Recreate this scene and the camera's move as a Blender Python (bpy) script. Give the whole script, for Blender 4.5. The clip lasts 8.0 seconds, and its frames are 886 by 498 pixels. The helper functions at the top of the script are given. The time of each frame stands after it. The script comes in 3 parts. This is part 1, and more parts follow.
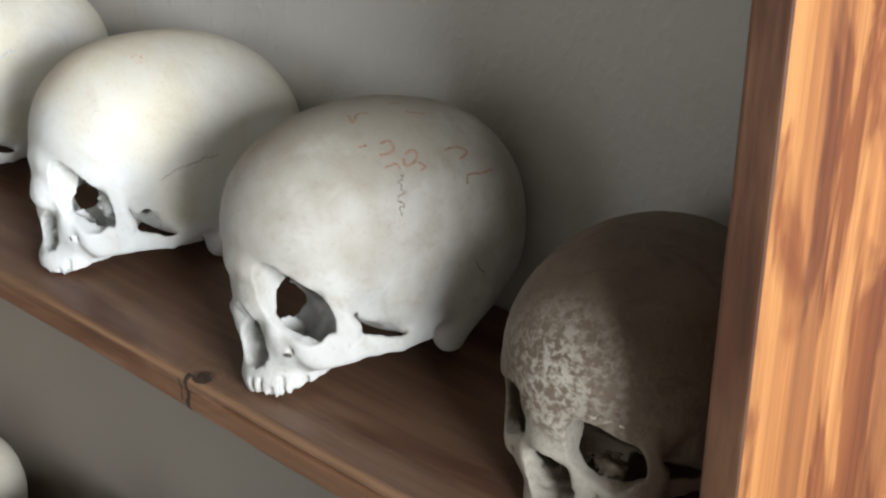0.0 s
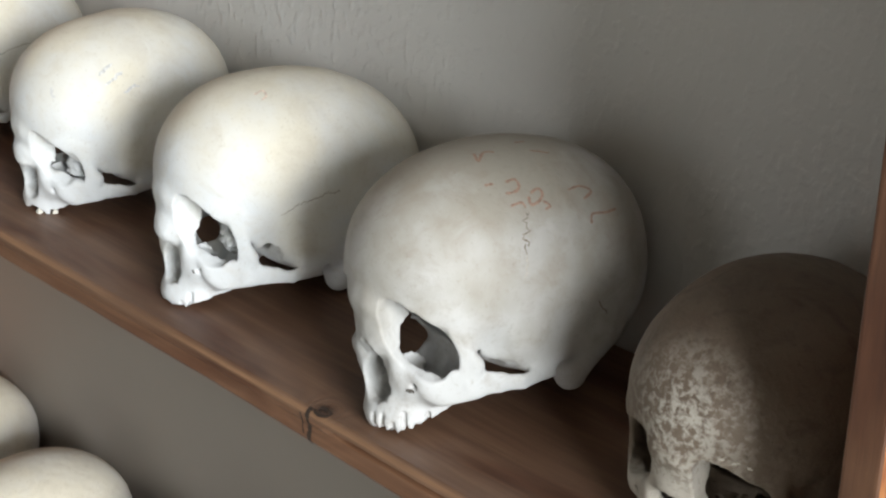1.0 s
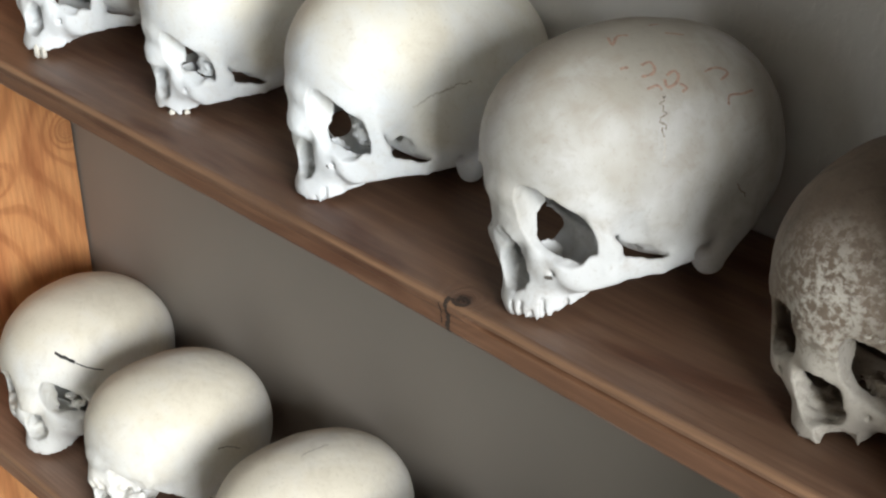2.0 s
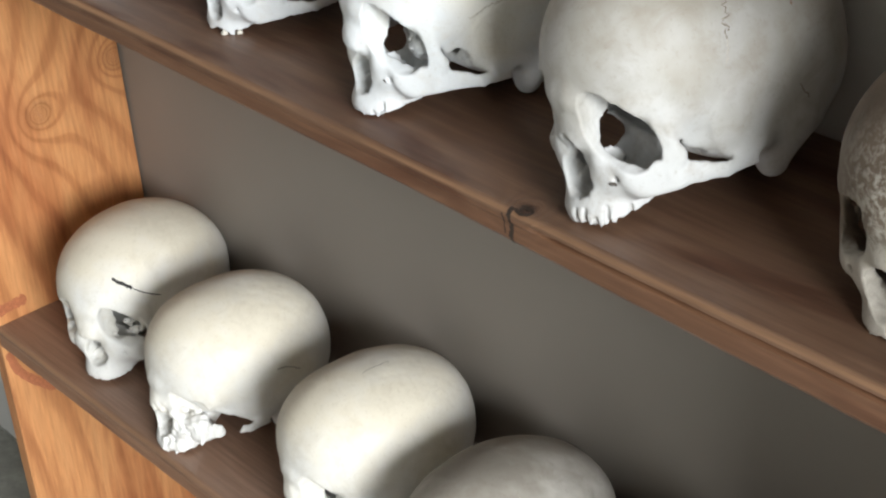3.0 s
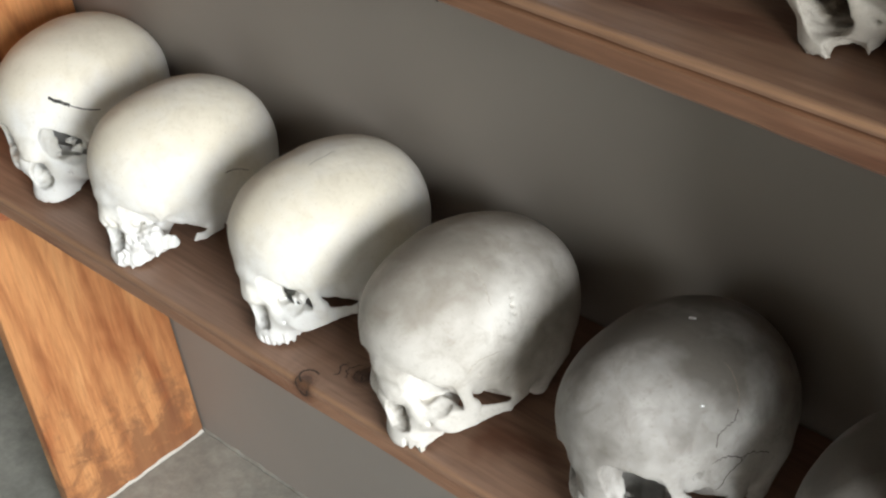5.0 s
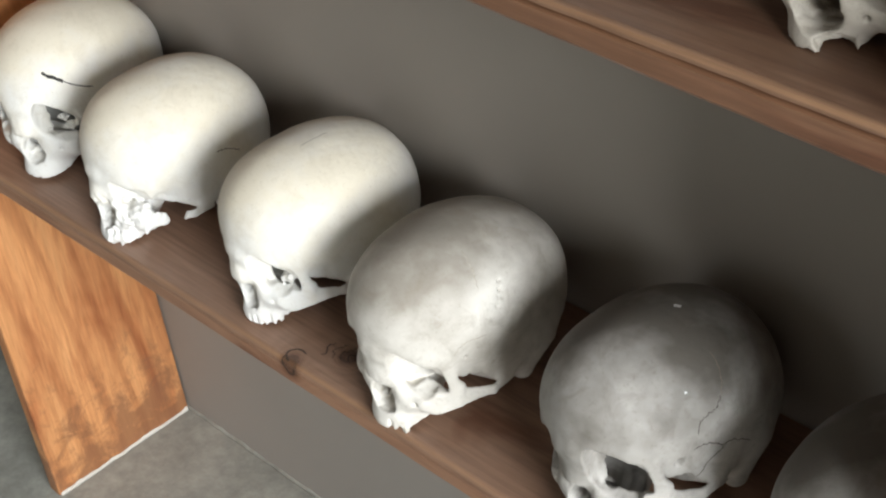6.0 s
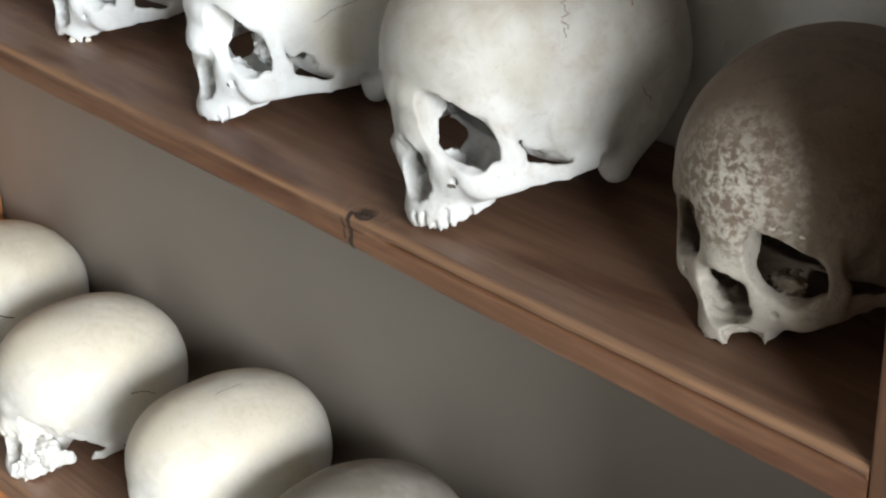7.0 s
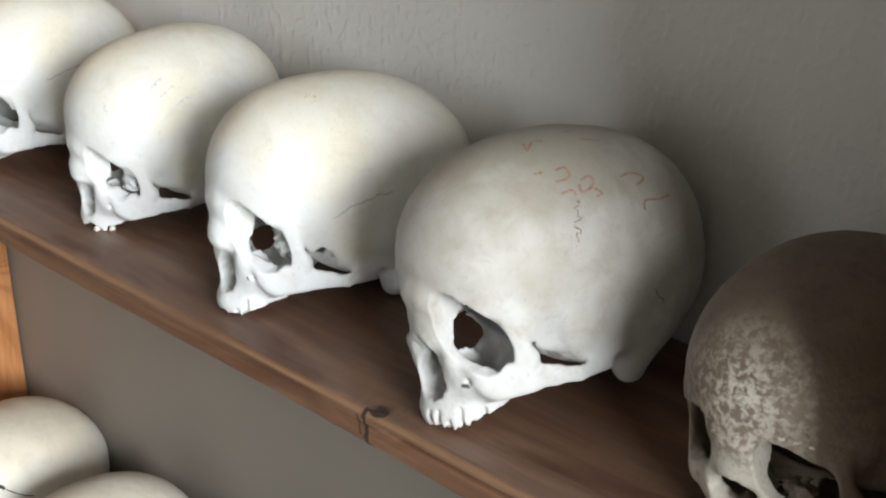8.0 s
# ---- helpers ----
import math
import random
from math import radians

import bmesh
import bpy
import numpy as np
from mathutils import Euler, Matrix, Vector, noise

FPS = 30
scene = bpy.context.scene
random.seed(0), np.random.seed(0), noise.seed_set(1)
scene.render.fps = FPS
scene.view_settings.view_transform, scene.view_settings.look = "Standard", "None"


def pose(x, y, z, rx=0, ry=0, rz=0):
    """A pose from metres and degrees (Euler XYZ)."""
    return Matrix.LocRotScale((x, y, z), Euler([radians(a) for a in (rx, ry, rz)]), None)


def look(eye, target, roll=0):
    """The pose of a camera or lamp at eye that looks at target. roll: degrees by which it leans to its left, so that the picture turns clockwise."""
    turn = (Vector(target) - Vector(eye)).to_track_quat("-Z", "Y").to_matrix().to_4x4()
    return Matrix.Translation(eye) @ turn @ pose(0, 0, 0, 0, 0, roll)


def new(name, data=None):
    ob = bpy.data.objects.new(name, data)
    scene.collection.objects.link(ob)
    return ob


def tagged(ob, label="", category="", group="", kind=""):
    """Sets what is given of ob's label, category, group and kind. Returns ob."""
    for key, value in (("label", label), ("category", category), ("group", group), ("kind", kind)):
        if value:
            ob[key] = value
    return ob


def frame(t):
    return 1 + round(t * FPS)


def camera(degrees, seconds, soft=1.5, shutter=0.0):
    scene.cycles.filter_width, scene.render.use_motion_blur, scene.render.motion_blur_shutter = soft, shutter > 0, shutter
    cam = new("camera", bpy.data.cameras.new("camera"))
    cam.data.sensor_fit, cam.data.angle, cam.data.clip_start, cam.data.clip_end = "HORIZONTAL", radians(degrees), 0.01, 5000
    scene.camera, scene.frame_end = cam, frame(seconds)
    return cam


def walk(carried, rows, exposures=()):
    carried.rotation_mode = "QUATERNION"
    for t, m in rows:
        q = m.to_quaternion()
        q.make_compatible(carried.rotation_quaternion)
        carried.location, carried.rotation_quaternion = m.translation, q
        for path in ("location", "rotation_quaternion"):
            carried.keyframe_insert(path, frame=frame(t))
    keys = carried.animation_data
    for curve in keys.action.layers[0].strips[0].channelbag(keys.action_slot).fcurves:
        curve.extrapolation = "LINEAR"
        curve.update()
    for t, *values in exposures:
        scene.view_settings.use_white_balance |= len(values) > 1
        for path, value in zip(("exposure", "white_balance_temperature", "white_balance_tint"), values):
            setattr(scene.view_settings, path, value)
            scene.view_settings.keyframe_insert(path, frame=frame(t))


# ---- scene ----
from mathutils.bvhtree import BVHTree

cam = camera(28.46, 8.0, soft=2.2)
walk(cam, [
    (0, look((0.6899, -0.5473, 1.4719), (0.0865, 0.1164, 1.0297), 1.46)),
    (0.5, look((0.6826, -0.5578, 1.4743), (0.0685, 0.0983, 1.0357), 1.66)),
    (1, look((0.6761, -0.5659, 1.4765), (0.0330, 0.0703, 1.0502), 0.91)),
    (1.5, look((0.6724, -0.5735, 1.4734), (0.0156, 0.0313, 1.0231), -0.63)),
    (2, look((0.6706, -0.5777, 1.4662), (0.0001, -0.0060, 0.9934), -2.28)),
    (2.2, look((0.6686, -0.5780, 1.4651), (-0.0032, -0.0158, 0.9827), -2.94)),
    (3.3, look((0.6627, -0.5958, 1.4515), (-0.0090, -0.0686, 0.9309), -6.06)),
    (3.5, look((0.6671, -0.5805, 1.4366), (-0.0078, -0.0666, 0.9071), -7.73)),
    (4, look((0.6669, -0.5755, 1.4263), (0.0050, -0.0724, 0.8706), -9.41)),
    (4.5, look((0.6678, -0.5721, 1.4186), (0.0247, -0.0551, 0.8537), -9.14)),
    (4.7, look((0.6683, -0.5666, 1.4121), (0.0329, -0.0523, 0.8362), -9.59)),
    (5.8, look((0.6759, -0.5727, 1.4112), (0.0605, -0.0844, 0.7924), -9.79)),
    (6, look((0.6758, -0.5752, 1.4181), (0.0574, -0.0709, 0.8155), -8.52)),
    (6.5, look((0.6791, -0.5665, 1.4167), (0.0490, -0.0087, 0.8764), -4.98)),
    (7, look((0.6830, -0.5611, 1.4168), (0.0376, 0.0322, 0.9355), -2.10)),
    (7.5, look((0.6839, -0.5608, 1.4261), (0.0302, 0.0511, 0.9809), -1.66)),
    (8, look((0.6875, -0.5546, 1.4443), (0.0049, 0.0557, 1.0424), -2.05)),
], exposures=[(0, 0.06), (3.5, 0.14), (7.0, 0.2), (8.0, 0.16)])

# ---- light ----
world = bpy.data.worlds.new("world")
scene.world = world
world.use_nodes = True
sky = world.node_tree.nodes.new("ShaderNodeTexSky")
sky.sky_type, sky.sun_disc = "NISHITA", False
sky.sun_elevation, sky.sun_rotation = radians(40), radians(150)
world.node_tree.links.new(sky.outputs[0], world.node_tree.nodes["Background"].inputs[0])
world.node_tree.nodes["Background"].inputs[1].default_value = 0.06


def area_lamp(name, m, w, h, power, colour):
    d = bpy.data.lights.new(name, "AREA")
    d.shape, d.size, d.size_y, d.energy, d.color = "RECTANGLE", w, h, power, colour
    ob = new(name, d)
    ob.matrix_world = m
    return ob


# daylight through the two windows in the east wall: one grazes the shelf unit, one stands further out
area_lamp("window_light", look((4.97, -0.95, 2.5), (-0.3, 0.0, 0.8)), 0.95, 1.6, 215, (0.95, 0.98, 1.0))
area_lamp("window_light", look((4.97, -2.08, 2.5), (-0.1, 0.1, 0.9)), 1.25, 1.6, 290, (0.93, 0.975, 1.0))
# added soft fill from the front left, set in an unseen opening of the south wall
area_lamp("front_fill_light", look((-1.3, -3.97, 1.1), (-0.3, 0.1, 0.8)), 1.3, 2.0, 13, (0.96, 0.985, 1.0))

# ---- plan, metres ----
UPPER, LOWER, BOARD = 0.955, 0.515, 0.0235   # heights of the shelf tops, their thickness
LEFT, RIGHT, WALL = -0.804, 0.346, 0.195     # inner faces of the end boards, the back wall
SIDE = 0.0195


# ---- materials ----
def material(name):
    m = bpy.data.materials.new(name)
    m.use_nodes = True
    return m, m.node_tree.nodes, m.node_tree.links, m.node_tree.nodes["Principled BSDF"]


def noise_node(nodes, links, scale, detail=4.0, rough=0.55, vec=None, distortion=0.0):
    n = nodes.new("ShaderNodeTexNoise")
    n.inputs["Scale"].default_value, n.inputs["Detail"].default_value = scale, detail
    n.inputs["Roughness"].default_value, n.inputs["Distortion"].default_value = rough, distortion
    if vec is not None:
        links.new(vec, n.inputs["Vector"])
    return n


def ramp(nodes, links, fac, stops):
    r = nodes.new("ShaderNodeValToRGB")
    while len(r.color_ramp.elements) < len(stops):
        r.color_ramp.elements.new(0.5)
    for e, (p, c) in zip(r.color_ramp.elements, stops):
        e.position, e.color = p, (*c, 1)
    links.new(fac, r.inputs[0])
    return r


def mix(nodes, links, a, b, fac, mode="MIX"):
    m = nodes.new("ShaderNodeMix")
    m.data_type, m.blend_type = "RGBA", mode
    for sock, v in ((m.inputs[0], fac), (m.inputs[6], a), (m.inputs[7], b)):
        if isinstance(v, (int, float)):
            sock.default_value = v
        elif isinstance(v, tuple):
            sock.default_value = (*v, 1)
        else:
            links.new(v, sock)
    return m.outputs[2]


def math_node(nodes, links, op, a, b=0.0, clamp=False):
    m = nodes.new("ShaderNodeMath")
    m.operation, m.use_clamp = op, clamp
    for sock, v in zip(m.inputs, (a, b)):
        if isinstance(v, (int, float)):
            sock.default_value = v
        else:
            links.new(v, sock)
    return m.outputs[0]


def bump(nodes, links, bsdf, height, dist, strength=1.0):
    b = nodes.new("ShaderNodeBump")
    b.inputs["Distance"].default_value, b.inputs["Strength"].default_value = dist, strength
    links.new(height, b.inputs["Height"])
    links.new(b.outputs[0], bsdf.inputs["Normal"])


def object_vector(nodes, links, scale=(1, 1, 1), loc=(0, 0, 0)):
    tc, mp = nodes.new("ShaderNodeTexCoord"), nodes.new("ShaderNodeMapping")
    mp.inputs["Scale"].default_value, mp.inputs["Location"].default_value = scale, loc
    links.new(tc.outputs["Object"], mp.inputs[0])
    return mp.outputs[0]


def wood(name, grain, light, mid, dark, knots=(), rough=0.42, ring=26.0, figure=0.5, stain=(0.55, 0.38, 0.3), worn=0.0, knotty=0.9, fine=55.0, foot=0.0, lines=0.0, patch=(0.54, 0.64), stretch=0.09, blots=15.0):
    """Varnished pine; grain: 0 or 2, the axis along which it runs; knots: (x, y, z, radius) in the board's own space."""
    m, nodes, links, bsdf = material(name)
    long = [1.0, 1.0, 1.0]
    long[grain] = stretch
    v = object_vector(nodes, links, tuple(long))
    warp = noise_node(nodes, links, 5.0, 3.0, 0.5, v)
    shift = nodes.new("ShaderNodeVectorMath")
    shift.operation = "MULTIPLY_ADD"
    links.new(warp.outputs["Color"], shift.inputs[0])
    shift.inputs[1].default_value = (0.06, 0.06, 0.06)
    links.new(v, shift.inputs[2])
    pos = shift.outputs[0]
    if knots:
        tc = nodes.new("ShaderNodeTexCoord")
        for x, y, z, r in knots:
            d = nodes.new("ShaderNodeVectorMath")
            d.operation = "DISTANCE"
            links.new(tc.outputs["Object"], d.inputs[0])
            d.inputs[1].default_value = (x, y, z)
            near = math_node(nodes, links, "DIVIDE", r * 0.05, math_node(nodes, links, "ADD", d.outputs["Value"], r * 0.35))
            add = nodes.new("ShaderNodeVectorMath")
            add.operation = "ADD"
            links.new(pos, add.inputs[0])
            links.new(near, add.inputs[1])
            pos = add.outputs[0]
    w = nodes.new("ShaderNodeTexWave")
    w.wave_type, w.bands_direction = "BANDS", "DIAGONAL"
    w.inputs["Scale"].default_value, w.inputs["Distortion"].default_value = ring, 3.0
    w.inputs["Detail"].default_value, w.inputs["Detail Scale"].default_value = 2.0, 0.8
    links.new(pos, w.inputs[0])
    streak = noise_node(nodes, links, fine, 6.0, 0.68, v, 0.4)
    band = mix(nodes, links, streak.outputs[0], w.outputs["Fac"], figure)
    col = ramp(nodes, links, band, [(0.25, light), (0.5, mid), (0.8, dark)]).outputs[0]
    if lines:
        thin = ramp(nodes, links, w.outputs["Fac"], [(0.72, (0, 0, 0)), (0.95, (1, 1, 1))]).outputs[0]
        col = mix(nodes, links, col, dark, math_node(nodes, links, "MULTIPLY", thin, lines))
    fib = noise_node(nodes, links, 300.0, 3.0, 0.6, v)
    fibre = ramp(nodes, links, fib.outputs[0], [(0.3, (0.68, 0.64, 0.6)), (0.7, (1.12, 1.1, 1.08))]).outputs[0]
    col = mix(nodes, links, col, fibre, 0.6, "MULTIPLY")
    blot = noise_node(nodes, links, blots, 4.0, 0.55, object_vector(nodes, links, tuple(0.28 if i == grain else 1.0 for i in range(3))), 0.5)
    blotch = ramp(nodes, links, blot.outputs[0], [(patch[0], (1, 1, 1)), (patch[1], stain)]).outputs[0]
    col = mix(nodes, links, col, blotch, 0.8, "MULTIPLY")
    if worn:
        wx = nodes.new("ShaderNodeTexCoord")
        sep = nodes.new("ShaderNodeSeparateXYZ")
        links.new(wx.outputs["Object"], sep.inputs[0])
        rub = noise_node(nodes, links, 60.0, 4.0, 0.6, v)
        front = math_node(nodes, links, "MULTIPLY", math_node(nodes, links, "SUBTRACT", 0.0042, sep.outputs[1]), 420.0, True)
        upper = math_node(nodes, links, "MULTIPLY", math_node(nodes, links, "SUBTRACT", sep.outputs[2], worn - 0.0052), 420.0, True)
        edge = math_node(nodes, links, "MULTIPLY", math_node(nodes, links, "MULTIPLY", front, upper), ramp(nodes, links, rub.outputs[0], [(0.35, (0.15, 0.15, 0.15)), (0.6, (1, 1, 1))]).outputs[0])
        col = mix(nodes, links, col, (0.31, 0.175, 0.095), edge)
        below = math_node(nodes, links, "MULTIPLY", math_node(nodes, links, "SUBTRACT", worn - 0.004, sep.outputs[2]), 300.0, True)
        col = mix(nodes, links, col, (1.22, 1.1, 0.98), below, "MULTIPLY")
    for x, y, z, r in knots:
        tc = nodes.new("ShaderNodeTexCoord")
        d = nodes.new("ShaderNodeVectorMath")
        d.operation = "DISTANCE"
        links.new(tc.outputs["Object"], d.inputs[0])
        d.inputs[1].default_value = (x, y, z)
        wob = noise_node(nodes, links, 300.0, 2.0, 0.5, tc.outputs["Object"])
        dist = math_node(nodes, links, "ADD", d.outputs["Value"], math_node(nodes, links, "MULTIPLY", wob.outputs[0], r * 0.5))
        ringed = ramp(nodes, links, math_node(nodes, links, "DIVIDE", dist, r * 2), [(0.0, (0.5, 0.4, 0.33)), (0.3, (0.42, 0.33, 0.27)), (0.46, (0.26, 0.2, 0.17)), (0.62, (0.7, 0.62, 0.56)), (0.85, (1, 1, 1))]).outputs[0]
        col = mix(nodes, links, col, ringed, knotty, "MULTIPLY")
    if foot:
        fx = nodes.new("ShaderNodeTexCoord")
        fz = nodes.new("ShaderNodeSeparateXYZ")
        links.new(fx.outputs["Object"], fz.inputs[0])
        splash = noise_node(nodes, links, 32.0, 5.0, 0.65, fx.outputs["Object"], 0.4)
        wet = math_node(nodes, links, "SUBTRACT", math_node(nodes, links, "ADD", splash.outputs[0], 0.12), math_node(nodes, links, "MULTIPLY", fz.outputs[2], 0.35 / foot))
        col = mix(nodes, links, col, (0.2, 0.085, 0.04), ramp(nodes, links, wet, [(0.42, (0, 0, 0)), (0.6, (0.75, 0.75, 0.75))]).outputs[0])
    links.new(col, bsdf.inputs["Base Color"])
    rr = ramp(nodes, links, blot.outputs[0], [(0.3, (rough - 0.06,) * 3), (0.8, (rough + 0.16,) * 3)])
    links.new(rr.outputs[0], bsdf.inputs["Roughness"])
    hh = mix(nodes, links, fib.outputs[0], w.outputs["Fac"], 0.35)
    bump(nodes, links, bsdf, hh, 0.0006, 0.6)
    return m


def bone(name, base, warm, stain, amount, seed, crust=None):
    """Old bone: chalky, turning from base to warm towards the top of the vault, fine pores and soil stains; crust: the
    colour of a pale crust on the brow.
    """
    m, nodes, links, bsdf = material(name)
    v = object_vector(nodes, links, loc=(seed, seed * 0.7, -seed))
    tc = nodes.new("ShaderNodeTexCoord")
    xyz = nodes.new("ShaderNodeSeparateXYZ")
    links.new(tc.outputs["Object"], xyz.inputs[0])
    big = noise_node(nodes, links, 14.0, 4.0, 0.55, v)
    height_mix = math_node(nodes, links, "ADD", big.outputs[0], math_node(nodes, links, "MULTIPLY", math_node(nodes, links, "SUBTRACT", xyz.outputs[2], 0.085), 3.5))
    col = mix(nodes, links, base, warm, ramp(nodes, links, height_mix, [(0.36, (0, 0, 0)), (0.72, (1, 1, 1))]).outputs[0])
    mid = noise_node(nodes, links, 46.0, 6.0, 0.65, v, 0.6)
    spots = ramp(nodes, links, mid.outputs[0], [(0.5, (0, 0, 0)), (0.74, (1, 1, 1))]).outputs[0]
    col = mix(nodes, links, col, stain, math_node(nodes, links, "MULTIPLY", spots, amount))
    grime = noise_node(nodes, links, 150.0, 5.0, 0.7, v, 0.3)
    col = mix(nodes, links, col, stain, math_node(nodes, links, "MULTIPLY", ramp(nodes, links, grime.outputs[0], [(0.58, (0, 0, 0)), (0.72, (1, 1, 1))]).outputs[0], amount * 0.7))
    relief = mid.outputs[0]
    if crust:
        d = nodes.new("ShaderNodeVectorMath")
        d.operation = "DISTANCE"
        links.new(tc.outputs["Object"], d.inputs[0])
        d.inputs[1].default_value = (0.004, -0.078, 0.098)
        near = ramp(nodes, links, math_node(nodes, links, "MULTIPLY", d.outputs["Value"], 12.0), [(0.12, (1, 1, 1)), (0.58, (0, 0, 0))]).outputs[0]
        low = math_node(nodes, links, "MULTIPLY", math_node(nodes, links, "SUBTRACT", 0.082, xyz.outputs[2]), 40.0, True)
        low = math_node(nodes, links, "MULTIPLY", low, math_node(nodes, links, "MULTIPLY", math_node(nodes, links, "SUBTRACT", -0.052, xyz.outputs[1]), 90.0, True))
        near = math_node(nodes, links, "ADD", near, low, True)
        pit = noise_node(nodes, links, 250.0, 5.0, 0.6, v, 0.35)
        flake = ramp(nodes, links, math_node(nodes, links, "ADD", pit.outputs[0], math_node(nodes, links, "MULTIPLY", mid.outputs[0], 0.6)), [(0.72, (0, 0, 0)), (0.9, (1, 1, 1))]).outputs[0]
        flake = math_node(nodes, links, "ADD", flake, math_node(nodes, links, "MULTIPLY", low, 0.85), True)
        col = mix(nodes, links, col, crust, math_node(nodes, links, "MULTIPLY", near, flake))
        relief = math_node(nodes, links, "ADD", relief, math_node(nodes, links, "MULTIPLY", flake, 0.35))
    fine = noise_node(nodes, links, 420.0, 4.0, 0.7, v)
    speck = ramp(nodes, links, fine.outputs[0], [(0.28, (0.72, 0.68, 0.62)), (0.42, (1, 1, 1))]).outputs[0]
    col = mix(nodes, links, col, speck, 0.5, "MULTIPLY")
    links.new(col, bsdf.inputs["Base Color"])
    bsdf.inputs["Roughness"].default_value = 0.6
    bsdf.inputs["Specular IOR Level"].default_value = 0.35
    pores = noise_node(nodes, links, 900.0, 3.0, 0.6, v)
    hh = math_node(nodes, links, "ADD", math_node(nodes, links, "MULTIPLY", relief, 1.2), math_node(nodes, links, "MULTIPLY", pores.outputs[0], 0.22))
    bump(nodes, links, bsdf, hh, 0.0009, 0.5)
    return m


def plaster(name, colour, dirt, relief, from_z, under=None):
    """Roughly coated plaster; the thick coat begins at from_z; under: a darker brown that paints the shade between the
    shelves into the wall.
    """
    m, nodes, links, bsdf = material(name)
    v = object_vector(nodes, links)
    a = noise_node(nodes, links, 3.0, 5.0, 0.6, v)
    col = mix(nodes, links, colour, dirt, ramp(nodes, links, a.outputs[0], [(0.35, (0, 0, 0)), (0.75, (0.7, 0.7, 0.7))]).outputs[0])
    bsdf.inputs["Roughness"].default_value = 0.6
    drip = noise_node(nodes, links, 150.0, 2.0, 0.5, object_vector(nodes, links, (1, 1, 0.7)))
    roller = noise_node(nodes, links, 260.0, 3.0, 0.5, v)
    lumps = ramp(nodes, links, drip.outputs[0], [(0.48, (0, 0, 0)), (0.74, (1, 1, 1))]).outputs[0]
    xyz = nodes.new("ShaderNodeSeparateXYZ")
    links.new(v, xyz.inputs[0])
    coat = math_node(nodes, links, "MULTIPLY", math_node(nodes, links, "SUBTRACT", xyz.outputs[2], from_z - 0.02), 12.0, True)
    lumps = math_node(nodes, links, "MULTIPLY", lumps, coat)
    # the shelves' shade is put into the colour; skirt and beside lighten it again
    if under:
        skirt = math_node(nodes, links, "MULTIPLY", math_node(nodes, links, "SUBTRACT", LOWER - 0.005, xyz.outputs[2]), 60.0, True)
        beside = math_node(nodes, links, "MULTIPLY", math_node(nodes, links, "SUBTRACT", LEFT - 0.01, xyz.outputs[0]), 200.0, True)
        unshaded = math_node(nodes, links, "ADD", math_node(nodes, links, "ADD", coat, math_node(nodes, links, "MULTIPLY", skirt, 0.15), True), beside, True)
        col = mix(nodes, links, mix(nodes, links, under, tuple(c * 0.84 for c in under), a.outputs[0]), col, unshaded)
    links.new(col, bsdf.inputs["Base Color"])
    hh = math_node(nodes, links, "ADD", lumps, math_node(nodes, links, "MULTIPLY", roller.outputs[0], 0.2))
    bump(nodes, links, bsdf, hh, relief, 0.7)
    return m


def concrete(name):
    m, nodes, links, bsdf = material(name)
    v = object_vector(nodes, links)
    a = noise_node(nodes, links, 6.0, 6.0, 0.65, v)
    b = noise_node(nodes, links, 55.0, 5.0, 0.7, v)
    col = ramp(nodes, links, a.outputs[0], [(0.3, (0.22, 0.22, 0.197)), (0.7, (0.42, 0.415, 0.375))]).outputs[0]
    col = mix(nodes, links, col, ramp(nodes, links, b.outputs[0], [(0.3, (0.7, 0.7, 0.68)), (0.7, (1.15, 1.15, 1.12))]).outputs[0], 0.8, "MULTIPLY")
    links.new(col, bsdf.inputs["Base Color"])
    bsdf.inputs["Roughness"].default_value = 0.55
    bump(nodes, links, bsdf, b.outputs[0], 0.001, 0.5)
    return m


wood_side = wood("varnished_pine", 2, (0.64, 0.32, 0.135), (0.56, 0.255, 0.1), (0.37, 0.142, 0.053), knots=[(LEFT, 0.094, 0.722, 0.018), (LEFT, 0.186, 0.752, 0.016)], ring=16.0, figure=0.12, knotty=0.3, lines=0.5, patch=(0.5, 0.68), stain=(0.6, 0.4, 0.32), foot=0.2)
wood_outer = wood("varnished_pine_sunned", 2, (0.50, 0.235, 0.082), (0.36, 0.145, 0.048), (0.16, 0.052, 0.02), rough=0.6, ring=9.0, figure=0.22, fine=120.0, stretch=0.022, stain=(0.36, 0.19, 0.14), patch=(0.47, 0.535), lines=0.3, blots=24.0)
wood_edge_shaded = wood("shaded_pine_edge", 2, (0.17, 0.085, 0.045), (0.125, 0.058, 0.03), (0.07, 0.03, 0.016), figure=0.1, fine=120.0)
wood_upper = wood("stained_pine_upper", 0, (0.185, 0.108, 0.068), (0.152, 0.083, 0.051), (0.10, 0.052, 0.032), knots=[(0.001, 0.008, UPPER, 0.006)], ring=30.0, figure=0.1, worn=UPPER, fine=130.0, stretch=0.05)
wood_lower = wood("stained_pine_lower", 0, (0.29, 0.178, 0.122), (0.25, 0.147, 0.098), (0.17, 0.096, 0.062), knots=[(-0.246, 0.002, LOWER - 0.006, 0.011), (-0.21, 0.035, LOWER, 0.009)], ring=30.0, figure=0.1, worn=LOWER, fine=130.0, stretch=0.05)
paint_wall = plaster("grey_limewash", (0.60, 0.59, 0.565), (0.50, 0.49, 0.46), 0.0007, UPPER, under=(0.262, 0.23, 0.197))
